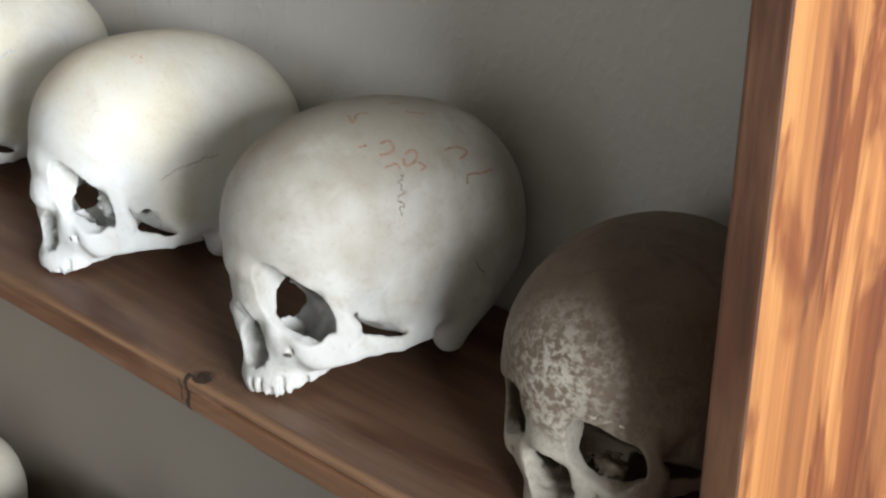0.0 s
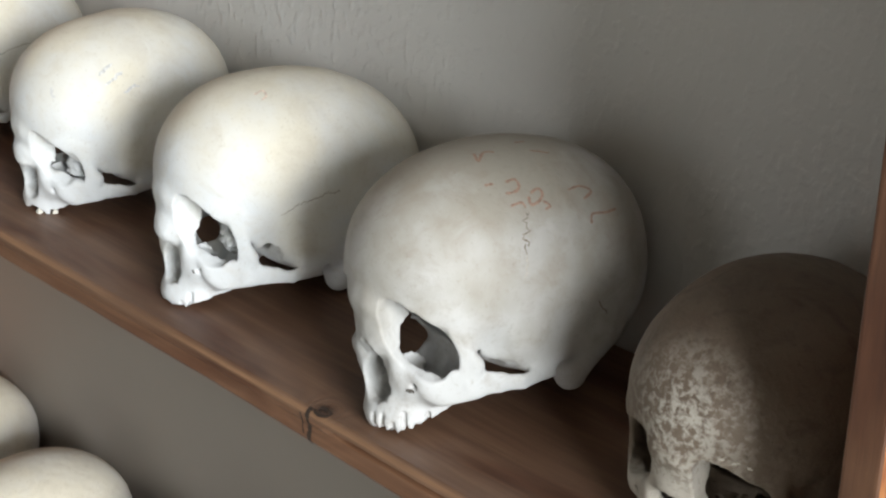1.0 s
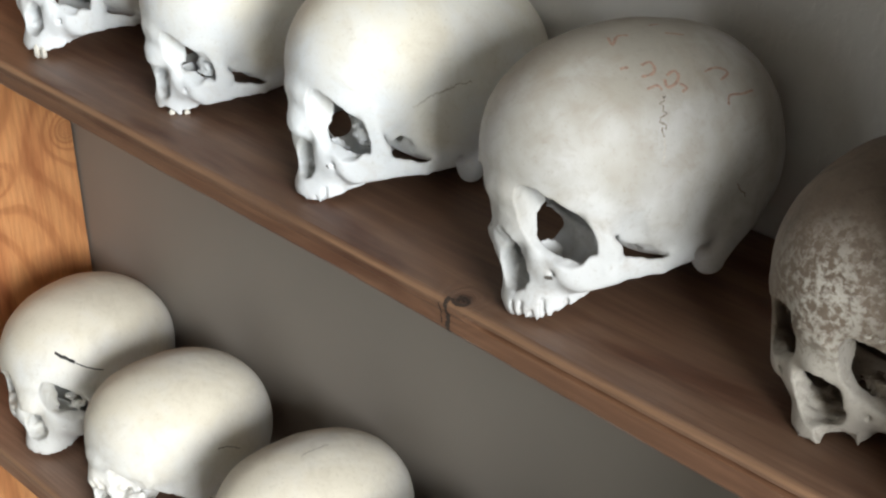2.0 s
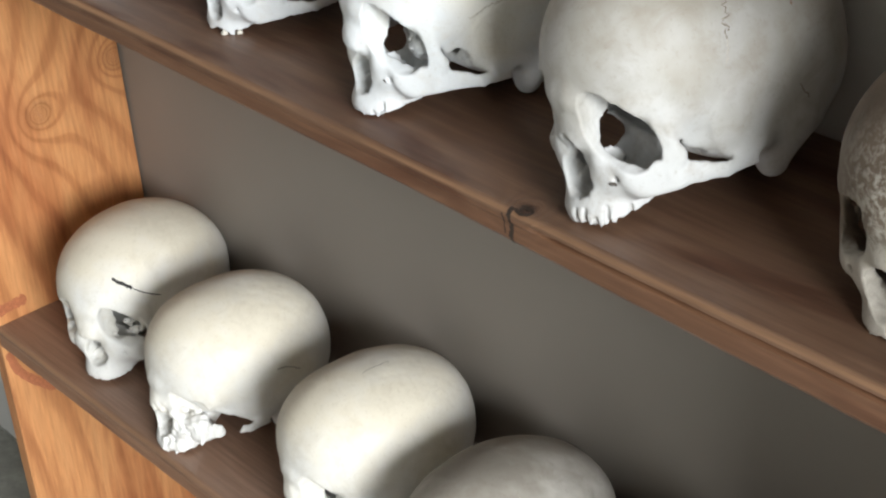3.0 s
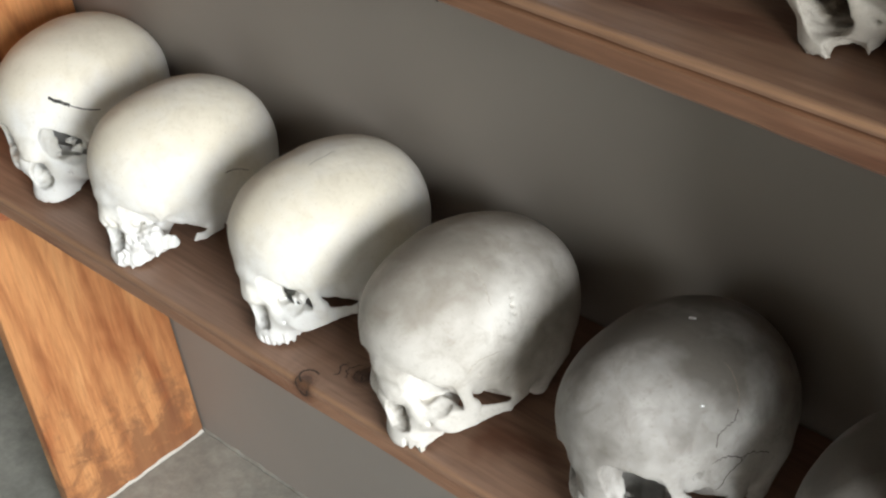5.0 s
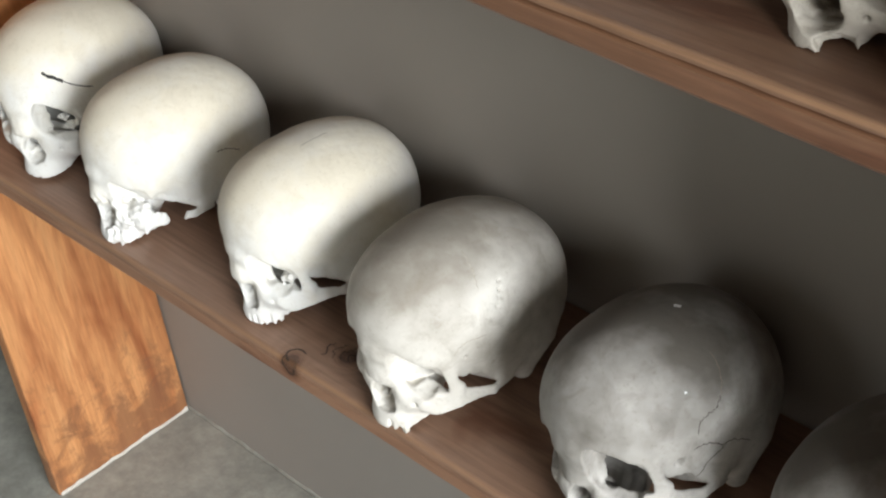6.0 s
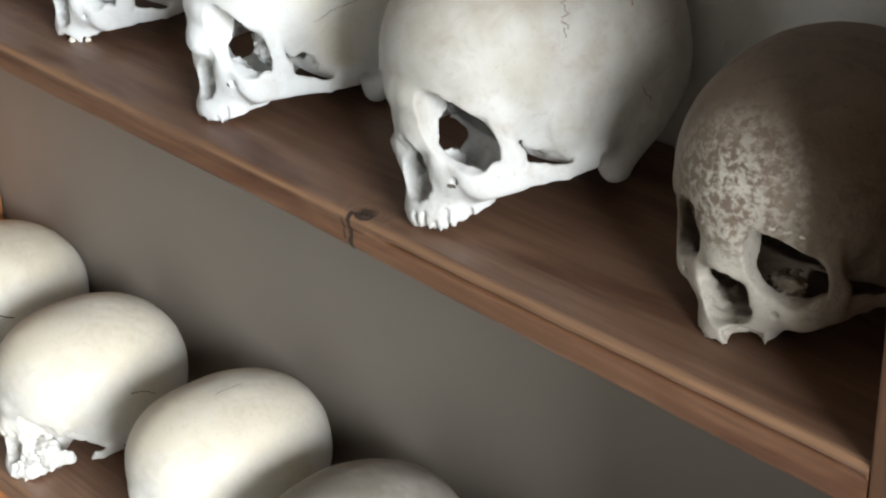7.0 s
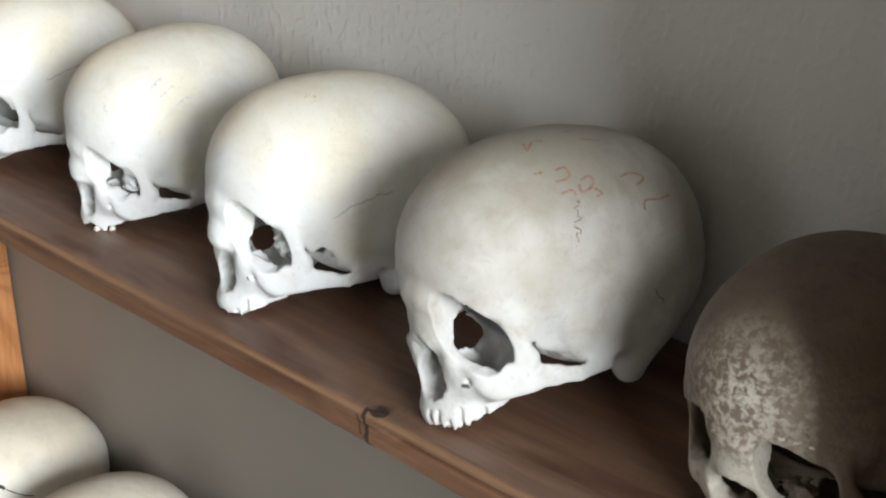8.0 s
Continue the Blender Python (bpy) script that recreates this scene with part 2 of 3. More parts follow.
paint_room = plaster("grey_paint", (0.16, 0.145, 0.125), (0.12, 0.11, 0.095), 0.0008, 0.0)
floor_mat = concrete("grey_concrete")


# ---- mesh helpers ----
def mesh_of(bm, name, mat, smooth=False):
    me = bpy.data.meshes.new(name)
    bm.to_mesh(me)
    bm.free()
    me.materials.append(mat)
    if smooth:
        me.shade_smooth()
    return me


def part(name, bm, mat, parent=None, label="", smooth=False):
    ob = new(name, mesh_of(bm, name, mat, smooth))
    ob.parent = parent
    return tagged(ob, label) if label else ob


def box(x0, x1, y0, y1, z0, z1, bevel=0.0):
    bm = bmesh.new()
    bmesh.ops.create_cube(bm, size=1, matrix=Matrix.LocRotScale(((x0 + x1) / 2, (y0 + y1) / 2, (z0 + z1) / 2), None, (x1 - x0, y1 - y0, z1 - z0)))
    if bevel:
        bmesh.ops.bevel(bm, geom=bm.edges[:], offset=bevel, segments=3, affect="EDGES", profile=0.6)
    return bm


# ---- the room ----
EAST, SOUTH, WEST, TOP = 5.0, -4.0, -3.2, 3.8
tagged(part("floor", box(WEST, EAST, SOUTH, WALL, -0.1, 0.0), floor_mat), "worn grey-green concrete floor", "floor", kind="structure")
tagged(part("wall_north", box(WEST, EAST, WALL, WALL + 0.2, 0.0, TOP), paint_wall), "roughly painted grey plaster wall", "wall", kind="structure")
tagged(part("ceiling", box(WEST, EAST, SOUTH, WALL, TOP, TOP + 0.1), paint_room), "plain grey ceiling", "ceiling", kind="structure")


def pierced_wall(along, at, thick, ends, holes, sill, head):
    """A wall along x or y that begins at the line at, with openings from hole to hole, sill to head."""
    bm = bmesh.new()
    edges = [ends[0], *(v for hole in holes for v in hole), ends[1]]
    for a, b, c, d in [(a, b, 0, TOP) for a, b in zip(edges[::2], edges[1::2])] + [(*hole, *r) for hole in holes for r in ((0, sill), (head, TOP)) if r[1] > r[0]]:
        place, span = ((a + b) / 2, at + thick / 2, (c + d) / 2), (b - a, thick, d - c)
        if along == "y":
            place, span = (place[1], place[0], place[2]), (span[1], span[0], span[2])
        bmesh.ops.create_cube(bm, size=1, matrix=Matrix.LocRotScale(place, None, span))
    return bm


# unseen wall, its opening added to hold the fill lamp
tagged(part("wall_south", pierced_wall("x", SOUTH - 0.2, 0.2, (WEST, EAST), ((-2.0, -0.6),), 0.0, 2.15), paint_room), "plain plaster wall with an opening added for the fill light", "wall", kind="structure")
tagged(part("wall_east", pierced_wall("y", EAST, 0.2, (SOUTH, WALL), ((-2.75, -1.45), (-1.43, -0.45)), 1.65, 3.35), paint_room), "plain plaster wall with two window openings", "wall", kind="structure")
tagged(part("wall_west", box(WEST - 0.2, WEST, SOUTH, WALL, 0.0, TOP), paint_room), "plain grey plaster wall", "wall", kind="structure")

# ---- the shelf unit ----
unit = tagged(new("shelf_unit"), "varnished pine shelf unit against a plaster wall", "shelf unit")
left_board = part("end_board", box(LEFT - SIDE, LEFT, 0.0, WALL - 0.002, 0.0, 1.6, 0.002), wood_side, unit, "orange varnished pine end board with knots")
right_board = part("end_board", box(RIGHT, RIGHT + SIDE, 0.0, WALL - 0.002, 0.0, 1.6, 0.0025), wood_outer, unit, "sunlit varnished pine end board with shade painted into its front edge")
right_board.data.materials.append(wood_edge_shaded)
# faces towards -y get the darker copy, with their shade in its colour
for f in right_board.data.polygons:
    f.material_index = 1 if f.normal.y < -0.6 else 0


def shelf_board(z, mat, label, groove):
    """A board with worn, rounded front edges; groove: where a split runs along the front, from x to x."""
    xs = np.linspace(LEFT + 0.0005, RIGHT - 0.0005, 140)
    bm = bmesh.new()
    rows = []
    for x in xs:
        g = 0.0042 * min(1.0, max(0.0, (x - groove[0]) * 40)) * min(1.0, max(0.0, (groove[1] - x) * 40))
        w = 0.0007 * noise.noise((x * 9, z * 7, 0.3)) + 0.0004 * noise.noise((x * 40, z * 5, 2.3))
        t = 0.0005 * noise.noise((x * 14, z * 3, 5.1))
        thick = BOARD + (min(0.005, max(-0.002, 0.016 * x - 0.0005)) if z == UPPER else 0.001)
        prof = [(WALL - 0.002, 0), (0.012, t), (0.0045, t - 0.0003), (0.0018 + w, t - 0.0014), (0.0004 + w, -0.0034 + t), (w, -0.0054), (w + g, -0.0064), (w + g, -0.0080), (w + 0.0006, -0.0098),
                (w, -thick + 0.003), (0.0012 + w, -thick + 0.0008), (0.0035, -thick), (WALL - 0.002, -thick)]
        rows.append([bm.verts.new((x, y, z + dz)) for y, dz in prof])
    for a, b in zip(rows, rows[1:]):
        for k in range(len(a)):
            n = (k + 1) % len(a)
            bm.faces.new((a[k], a[n], b[n], b[k]))
    bm.faces.new(rows[0][::-1])
    bm.faces.new(rows[-1])
    bmesh.ops.recalc_face_normals(bm, faces=bm.faces[:])
    return part("shelf_board", bm, mat, unit, label)


upper_board = shelf_board(UPPER, wood_upper, "dark stained pine shelf board with a split edge", (0.01, RIGHT))
lower_board = shelf_board(LOWER, wood_lower, "brown stained pine shelf board with a knot", (2.0, 3.0))


def ragged_strip(a, b, up, out, low, high, step, seed):
    """A thin strip from a to b with an uneven edge, that rises along up and stands proud along out."""
    a, b, up, out = Vector(a), Vector(b), Vector(up), Vector(out)
    n = max(4, int((b - a).length / step))
    bm = bmesh.new()
    rows = []
    for i in range(n + 1):
        p = a.lerp(b, i / n)
        h = low + (high - low) * (0.5 + 0.5 * noise.noise(p * 90 + Vector((seed, 0, 0)))) * (0.55 + 0.45 * noise.noise(p * 25 + Vector((seed, 3, 0))))
        d = 0.0022 + 0.0012 * noise.noise(p * 60 + Vector((0, seed, 0)))
        rows.append([bm.verts.new(q) for q in (p, p + out * d, p + out * d * 0.8 + up * h * 0.7, p + up * h)])
    for r, q in zip(rows, rows[1:]):
        for k in range(3):
            bm.faces.new((r[k], r[k + 1], q[k + 1], q[k]))
    return bm


grout = plaster("pale_grout", (0.62, 0.58, 0.52), (0.5, 0.46, 0.4), 0.0008, 0.0)
tagged(part("floor_joint", ragged_strip((WEST, WALL, 0.0), (EAST, WALL, 0.0), (0, 0, 1), (0, -1, 0), 0.001, 0.012, 0.004, 1.0), floor_mat, None, "", True), "ragged cement joint along the wall foot", "joint", kind="structure")
part("grout_bead", ragged_strip((LEFT, 0.002, 0.0), (LEFT, WALL - 0.004, 0.0), (0, 0, 1), (1, 0, 0), 0.001, 0.009, 0.003, 7.0), grout, unit, "ragged pale grout along the board's foot", True)


# ---- skulls ----
def surface_nets(f, origin, h):
    """A closed quad mesh of the zero level of the grid f."""
    s = f < 0
    n = np.array(f.shape)
    c = np.zeros(n - 1, np.int8)
    offs = [(i, j, k) for i in (0, 1) for j in (0, 1) for k in (0, 1)]
    for i, j, k in offs:
        c += s[i:n[0] - 1 + i, j:n[1] - 1 + j, k:n[2] - 1 + k]
    cell = np.argwhere((c > 0) & (c < 8))
    index = np.full(n - 1, -1, np.int64)
    index[cell[:, 0], cell[:, 1], cell[:, 2]] = np.arange(len(cell))
    total, count = np.zeros((len(cell), 3)), np.zeros(len(cell))
    for a in offs:
        for ax in range(3):
            if a[ax]:
                continue
            b = list(a)
            b[ax] = 1
            pa, pb = cell + a, cell + b
            fa, fb = f[pa[:, 0], pa[:, 1], pa[:, 2]], f[pb[:, 0], pb[:, 1], pb[:, 2]]
            hit = (fa < 0) != (fb < 0)
            t = np.where(hit, fa / np.where(fa == fb, 1, fa - fb), 0)
            p = pa.astype(float)
            p[:, ax] += t
            total += p * hit[:, None]
            count += hit
    verts = np.array(origin) + h * total / count[:, None]
    quads = []
    for ax in range(3):
        u, v = (ax + 1) % 3, (ax + 2) % 3
        lo = [slice(None)] * 3
        hi = [slice(None)] * 3
        lo[ax], hi[ax] = slice(0, -1), slice(1, None)
        e = np.argwhere(s[tuple(lo)] != s[tuple(hi)])
        e = e[(e[:, u] > 0) & (e[:, v] > 0) & (e[:, u] < n[u] - 1) & (e[:, v] < n[v] - 1)]
        q = []
        for du, dv in ((1, 1), (0, 1), (0, 0), (1, 0)):
            k = e.copy()
            k[:, u] -= du
            k[:, v] -= dv
            q.append(index[k[:, 0], k[:, 1], k[:, 2]])
        q = np.stack(q, 1)
        flip = ~s[e[:, 0], e[:, 1], e[:, 2]]
        q[flip] = q[flip][:, ::-1]
        quads.append(q)
    return verts, np.concatenate(quads)


def smin(a, b, k):
    h = np.maximum(k - np.abs(a - b), 0) / k
    return np.minimum(a, b) - h * h * k * 0.25


def smax(a, b, k):
    return -smin(-a, -b, k)


def ell(p, c, r):
    """Distance to an ellipsoid; c, r in millimetres."""
    q = [(p[i] - c[i]) / r[i] for i in range(3)]
    k0 = np.sqrt(q[0] ** 2 + q[1] ** 2 + q[2] ** 2) + 1e-6
    k1 = np.sqrt(sum((q[i] / r[i]) ** 2 for i in range(3))) + 1e-6
    return k0 * (k0 - 1) / k1


def rod(p, a, b, ra, rb, flat=(1, 1, 1)):
    """Distance to a rod that tapers from a to b, squeezed by flat."""
    d = [(b[i] - a[i]) for i in range(3)]
    t = np.clip(sum((p[i] - a[i]) * d[i] for i in range(3)) / sum(x * x for x in d), 0, 1)
    return np.sqrt(sum(((p[i] - a[i] - t * d[i]) * flat[i]) ** 2 for i in range(3))) - (ra + (rb - ra) * t)


def wave_noise(p, scale, seed):
    r = np.random.RandomState(seed)
    out = 0
    for _ in range(5):
        k = r.normal(size=3)
        k *= scale * r.uniform(0.6, 1.5) / np.linalg.norm(k)
        out = out + np.sin(k[0] * p[0] + k[1] * p[1] + k[2] * p[2] + r.uniform(0, 6.28))
    return out / 5


def skull_field(p, seed, ridge=4.0, sockets=(), gape=1.0, rugged=0.0, cuts=(), adds=(), hump=0.0, open_wall=0.6, taper=7.0, depth=41, hollow=1.0, fossa=(-35, 9, 36, 12), nose=54.0, setback=2.0, bridge=9.0):
    """Cranium without jaw, in millimetres: it faces -y and rests at z = 0 on its teeth and mastoids. fossa: y, its radius, z, its radius of the gap
    inside the cheek arch; nose: the height of the top of the nose opening; setback: by how much the jaw retreats under the brow; bridge: by how much the nose bones stand out."""
    x, y, z = p
    y = y - setback * np.clip((66 - z) / 46, 0, 1) * np.clip((-14 - y) / 24, 0, 1)
    p = (x, y, z)
    ax = np.abs(x)
    m = (ax, y, z)
    lump = wave_noise(p, 0.05, seed) * 1.5 + wave_noise(p, 0.15, seed + 1) * 0.45
    jag = wave_noise(p, 0.5, seed + 3) * 0.7 + wave_noise(p, 1.2, seed + 4) * 0.6
    # the vault, with flattened temples
    v = smin(ell(p, (0, 8, 89), (69, 78, 61)), ell(p, (0, -36, 92), (53, 51, 51)), 26)
    v = smin(v, ell(p, (0, 46 + hump, 76), (57, 45, 48)), 26)
    v = v + lump
    v = smin(v, ell(p, (0, 0, 55), (63, 54, 33)), 18)
    v = smin(v, ell(p, (0, 36, 57), (59, 49, 39)), 18)
    base = 20 + 29 * np.clip((-2 - y) / 44, 0, 1)
    v = smax(v, base - z, 12)
    v = smax(v, -ell(m, (133, -6, 64), (67, 62, 40)), 3.5)
    v = smax(v, -ell(m, (71, -41, 52), (20, 13, 21)) - jag * 0.6, 5)
    fy, fr, fz, fh = fossa
    v = smax(v, -(ell(m, (53, fy, fz), (29, fr, fh)) + jag * 2.4), 1.5)
    # a scale of bone over the ear, with a thin step along its edge
    scale = ell(m, (66, 2, 58), (16, 38, 33)) + jag * 1.6
    v = v - 0.5 * np.clip(0.5 - scale, 0, 1)
    # brow, orbit rims, cheek bones
    face = smin(rod(m, (7, -81, 80), (44, -66, 81), 6.5, 4.6), ell(p, (0, -80, 81), (12, 9, 9)), 7)
    face = smin(face, rod(m, (50, -59, 77), (53, -54, 48), 4.2, 4.6, (1.25, 0.72, 1)), 4)
    face = smin(face, rod(m, (53, -54, 50), (49, -54, 33), 4.4, 4.8, (1.3, 0.5, 1)), 5)
    face = smin(face, rod(m, (46, -60, 41), (17, -77, 44), 4.6, 4.0), 7)
    face = smin(face, rod(m, (9, -80, 76), (20, -75, 35), 4.2, 7.5, (1, 1.2, 1)), 5)
    face = smin(face, rod(p, (0, -80, 79), (0, -80 - 0.8 * bridge, 55), 5.5, 5.0, (0.62, 1, 1)) + jag * 0.5, 7)
    face = smin(face, ell(p, (0, -76, 60), (15, 8 + 0.7 * bridge, 17)) + jag * 0.4, 5)
    face = smin(face, ell(m, (31, -64, 37), (14, 12, 13)), 7)
    face = smin(face, ell(m, (37, -61, 35), (17, 7, 12)), 7)
    # upper jaw
    face = smin(face, ell(p, (0, -59, 28), (29, 27, 23)), 8)
    face = smin(face, ell(p, (0, -61, 10), (26, 28.5, 18)), 7)
    face = smin(face, rod(m, (26, -58, 26), (48, -54, 35), 7, 7.5), 7)
    face = smin(face, ell(p, (0, -40, 42), (21, 28, 26)), 8)
    # the cheek is a flat plate with a sharp lower border
    face = smax(face, np.where(ax > 26, 19 + 0.45 * (ax - 28), -99) - z, 1.5)
    face = smax(face, 0.8 * (ax - 45) - 0.6 * (y + 60) - 3.5, 3)
    face = face + np.where(z < 72, 0.5 * wave_noise(p, 0.28, seed + 7), 0)
    if rugged:
        near = np.clip((-44 - y) / 14, 0, 1) * np.clip((66 - z) / 14, 0, 1) * np.clip((x + 6) / 14, 0, 1)
        face = face + rugged * near * (wave_noise(p, 0.32, seed + 21) + 0.8 * wave_noise(p, 0.75, seed + 22))
    f = smin(v, face, 6)
    # cheek arch and mastoid
    f = smin(f, rod(m, (51, -50, 38), (62.5, -24, 36), 6.4, 3.2, (2.2, 1, 0.8)) + jag * 0.9, 2.5)
    f = smin(f, rod(m, (62.5, -24, 36), (60, 0, 37), 3.2, 4.6, (2.0, 1, 0.8)) + jag * 0.6, 3)
    f = smin(f, ell(m, (55, -3, 42), (9, 17, 8)), 6)
    f = smin(f, rod(m, (45, 31, 46), (49, 19, 22), 21, 9.5), 9) + np.where(y > 0, jag * 0.35, 0)
    # pocket behind the orbits, orbits, nose
    f = smax(f, -ell(p, (0, -16, 78), (53, 48, 41)), 2)
    t = np.clip((y + 88) / 50, 0, 1)
    ox, oz = 33.5 - 10 * t, 63.5 - 1.0 * t - 0.48 * (ax - 33)
    swell = 1.5 * np.sin(np.clip(t * 2.2, 0, 1) * 3.14)
    rx, rz = (18.0 - taper * t + swell) * gape, (18.6 - 0.8 * taper * t + swell) * gape
    o = (((np.abs(ax - ox) / rx) ** 2.9 + (np.abs(z - oz) / rz) ** 2.9) ** (1 / 2.9) - 1) * rz
    f = smax(f, -smax(o + jag * 0.9, y + depth, 8), 0.6)
    if hollow:
        f = smax(f, -(ell(m, (25, -51, 57), (20 * hollow, 16, 18 * hollow)) + jag), 1.5)
        f = smax(f, -(ell(p, (0, -53, 46), (35 * hollow, 18 * hollow, 21 * hollow)) + jag * 1.2), 1.5)
    f = smax(f, -(ell(m, (20, -40, 62), (8, 15, 7)) + jag * 1.8), 1.2)
    f = smax(f, -ell(p, (0, -46, 60), (12, 20, 15)), 2)
    f = smax(f, -(ell(m, (13, -53, 61), (9, 12 * open_wall, 11 * open_wall)) + jag * 2.0), 1.0)
    pear = smin(ell(p, (0, -84, 31), (13.2, 34, 12.5)), ell(p, (0, -88, nose - 12), (7.6, 26, 12)), 5) + jag * 1.5
    f = smax(f, -pear, 0.8)
    f = smax(f, -(ell(p, (0, -55, 36), (20, 18, 15)) + jag * 1.2), 1.2)
    f = np.minimum(f, np.maximum(np.abs(x - 1.5 + 0.05 * (z - 40)) - 0.9, ell(p, (0, -62, 31), (10, 12, 11)) + jag * 2))
    f = smin(f, ell(m, (9, -64, 25), (2.5, 12, 4)) + jag * 1.5, 2)
    # hollow of the cheek, nerve hole, ear hole
    f = smax(f, -ell(m, (27, -89, 27), (10, 7, 10)), 7)
    f = smax(f, -(rod(m, (30, -88, 33), (29, -68, 39), 2.2, 1.6) + jag * 0.6), 0.8)
    f = smax(f, -rod(m, (72, 2, 36), (46, 2, 36), 3.6, 3.0), 2)
    # worn edge of the jaw, empty sockets
    f = smax(f, ridge + 0.32 * np.maximum(y + 86, 0) + jag * 3.2 - np.where(y < -32, z, 99), 0.8)
    for i in sockets:
        a = radians(7 + abs(i) * 14.5) * (1 if i >= 0 else -1)
        sx, sy = math.sin(a), -math.cos(a)
        f = smax(f, -rod(p, (23.5 * sx, -61 + 26.5 * sy, -4), (24.5 * sx, -61 + 27.5 * sy, 12 + 4 * math.sin(i * 2.7)), 2.6, 1.5), 0.5)
    for c, r, k in adds:
        f = smin(f, ell(p, c, r) + jag * k, 3)
    for c, r, k in cuts:
        f = smax(f, -(ell(p, c, r) + jag * k), 1.2)
    return f


def banded(p, h, seed, options):
    """The field on the grid p: coarse first, then fine in the cells that lie near the bone's surface."""
    rough = skull_field([c[::4, ::4, ::4] + 1.5 * h for c in p], seed, **options)
    full = np.repeat(np.repeat(np.repeat(rough, 4, 0), 4, 1), 4, 2)
    near = np.abs(full) < 6.0 * h
    full[near] = skull_field([c[near] for c in p], seed, **options)
    return full


def relaxed(verts, quads, rounds):
    """The vertices, each drawn half way to the mean of its neighbours, some rounds over, and more of them on the smooth vault."""
    a, b = quads.ravel(), np.roll(quads, -1, 1).ravel()
    count = np.maximum(np.bincount(a, minlength=len(verts)), 1)[:, None]
    vault = ((verts[:, 2] > 92) | (verts[:, 1] > 0))[:, None]
    for k in range(rounds + 6):
        mean = np.stack([np.bincount(a, verts[b, i], len(verts)) for i in range(3)], 1) / count
        verts = np.where(vault | (k < rounds), 0.5 * (verts + mean), verts)
    return verts


def tooth_mesh():
    bm = bmesh.new()
    bmesh.ops.create_cube(bm, size=1, matrix=Matrix.Diagonal((0.0062, 0.0062, 0.011, 1)))
    for v in bm.verts:
        if v.co.z > 0:
            v.co.x *= 0.7
            v.co.y *= 0.7
        else:
            v.co.y *= 0.8
    bmesh.ops.bevel(bm, geom=bm.edges[:], offset=0.0013, segments=2, affect="EDGES")
    return mesh_of(bm, "tooth", tooth_mat, True)


def skull(seed, place, turn, size, shelf, mat, label, h=1.5, teeth=(), **options):
    """place: x, y; turn: yaw, pitch, roll in degrees; size: its three scales."""
    lo, hi = np.array([-76.0, -104.0, -4.0]), np.array([76.0, 100.0, 158.0])
    axes = [(lo[i] + h * np.arange(4 * int((hi[i] - lo[i]) / (4 * h)))).astype(np.float32) for i in range(3)]
    p = np.meshgrid(*axes, indexing="ij")
    verts, quads = surface_nets(banded(p, h, seed, options), lo, h)
    verts = relaxed(verts, quads, 2) / 1000 * np.array(size)
    me = bpy.data.meshes.new("cranium")
    me.from_pydata(verts, [], quads.tolist())
    me.materials.append(mat)
    me.shade_smooth()
    rot = pose(0, 0, 0, turn[1], turn[2], turn[0])
    low = (verts @ np.array(rot.to_3x3())[2]).min()
    top = tagged(new("skull"), label, "skull", group="skulls on the shelves")
    top.matrix_world = pose(place[0], place[1], shelf - low - 0.0004, turn[1], turn[2], turn[0])
    ob = new("cranium", me)
    ob.parent = top
    for i in teeth:
        a = radians(7 + abs(i) * 14.5) * (1 if i >= 0 else -1)
        c = Vector((22.5 * math.sin(a), -61 - 25.5 * math.cos(a), 7.0)) / 1000
        tooth = new("tooth", TOOTH)
        tooth.parent = top
        tooth.matrix_local = pose(c.x * size[0], c.y * size[1], c.z * size[2], 8 * math.cos(a), 0, -math.degrees(a) * 1.0)
    return top


tooth_mat = bone("tooth_enamel", (0.64, 0.61, 0.54), (0.58, 0.52, 0.4), (0.5, 0.4, 0.28), 0.3, 8.0)
TOOTH = tooth_mesh()
bone_pale = bone("pale_bone", (0.66, 0.675, 0.68), (0.66, 0.615, 0.51), (0.48, 0.41, 0.31), 0.34, 1.0)
bone_grey = bone("greyed_bone", (0.545, 0.545, 0.535), (0.335, 0.308, 0.258), (0.28, 0.23, 0.175), 0.48, 2.2)
bone_dark_top = bone("dark_topped_bone", (0.68, 0.65, 0.595), (0.33, 0.30, 0.255), (0.26, 0.22, 0.17), 0.5, 6.2)
bone_white = bone("bleached_bone", (0.74, 0.73, 0.70), (0.70, 0.64, 0.52), (0.48, 0.42, 0.32), 0.34, 3.3)
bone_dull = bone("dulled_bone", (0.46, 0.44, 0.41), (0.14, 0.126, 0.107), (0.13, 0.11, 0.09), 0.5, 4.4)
bone_soil = bone("soil_stained_bone", (0.22, 0.172, 0.13), (0.145, 0.108, 0.078), (0.08, 0.058, 0.04), 0.7, 5.1, crust=(0.46, 0.42, 0.36))

ALL = tuple(range(-6, 0)) + tuple(range(0, 7))
# upper shelf
skull_a = skull(11, (-0.540, 0.103), (5.0, -5.9, 2.0), (0.934, 0.923, 0.942), UPPER, bone_pale, "pale old skull with two remaining teeth, on the dark shelf", h=1.4, open_wall=0.7, ridge=7.0, teeth=(1, 2))
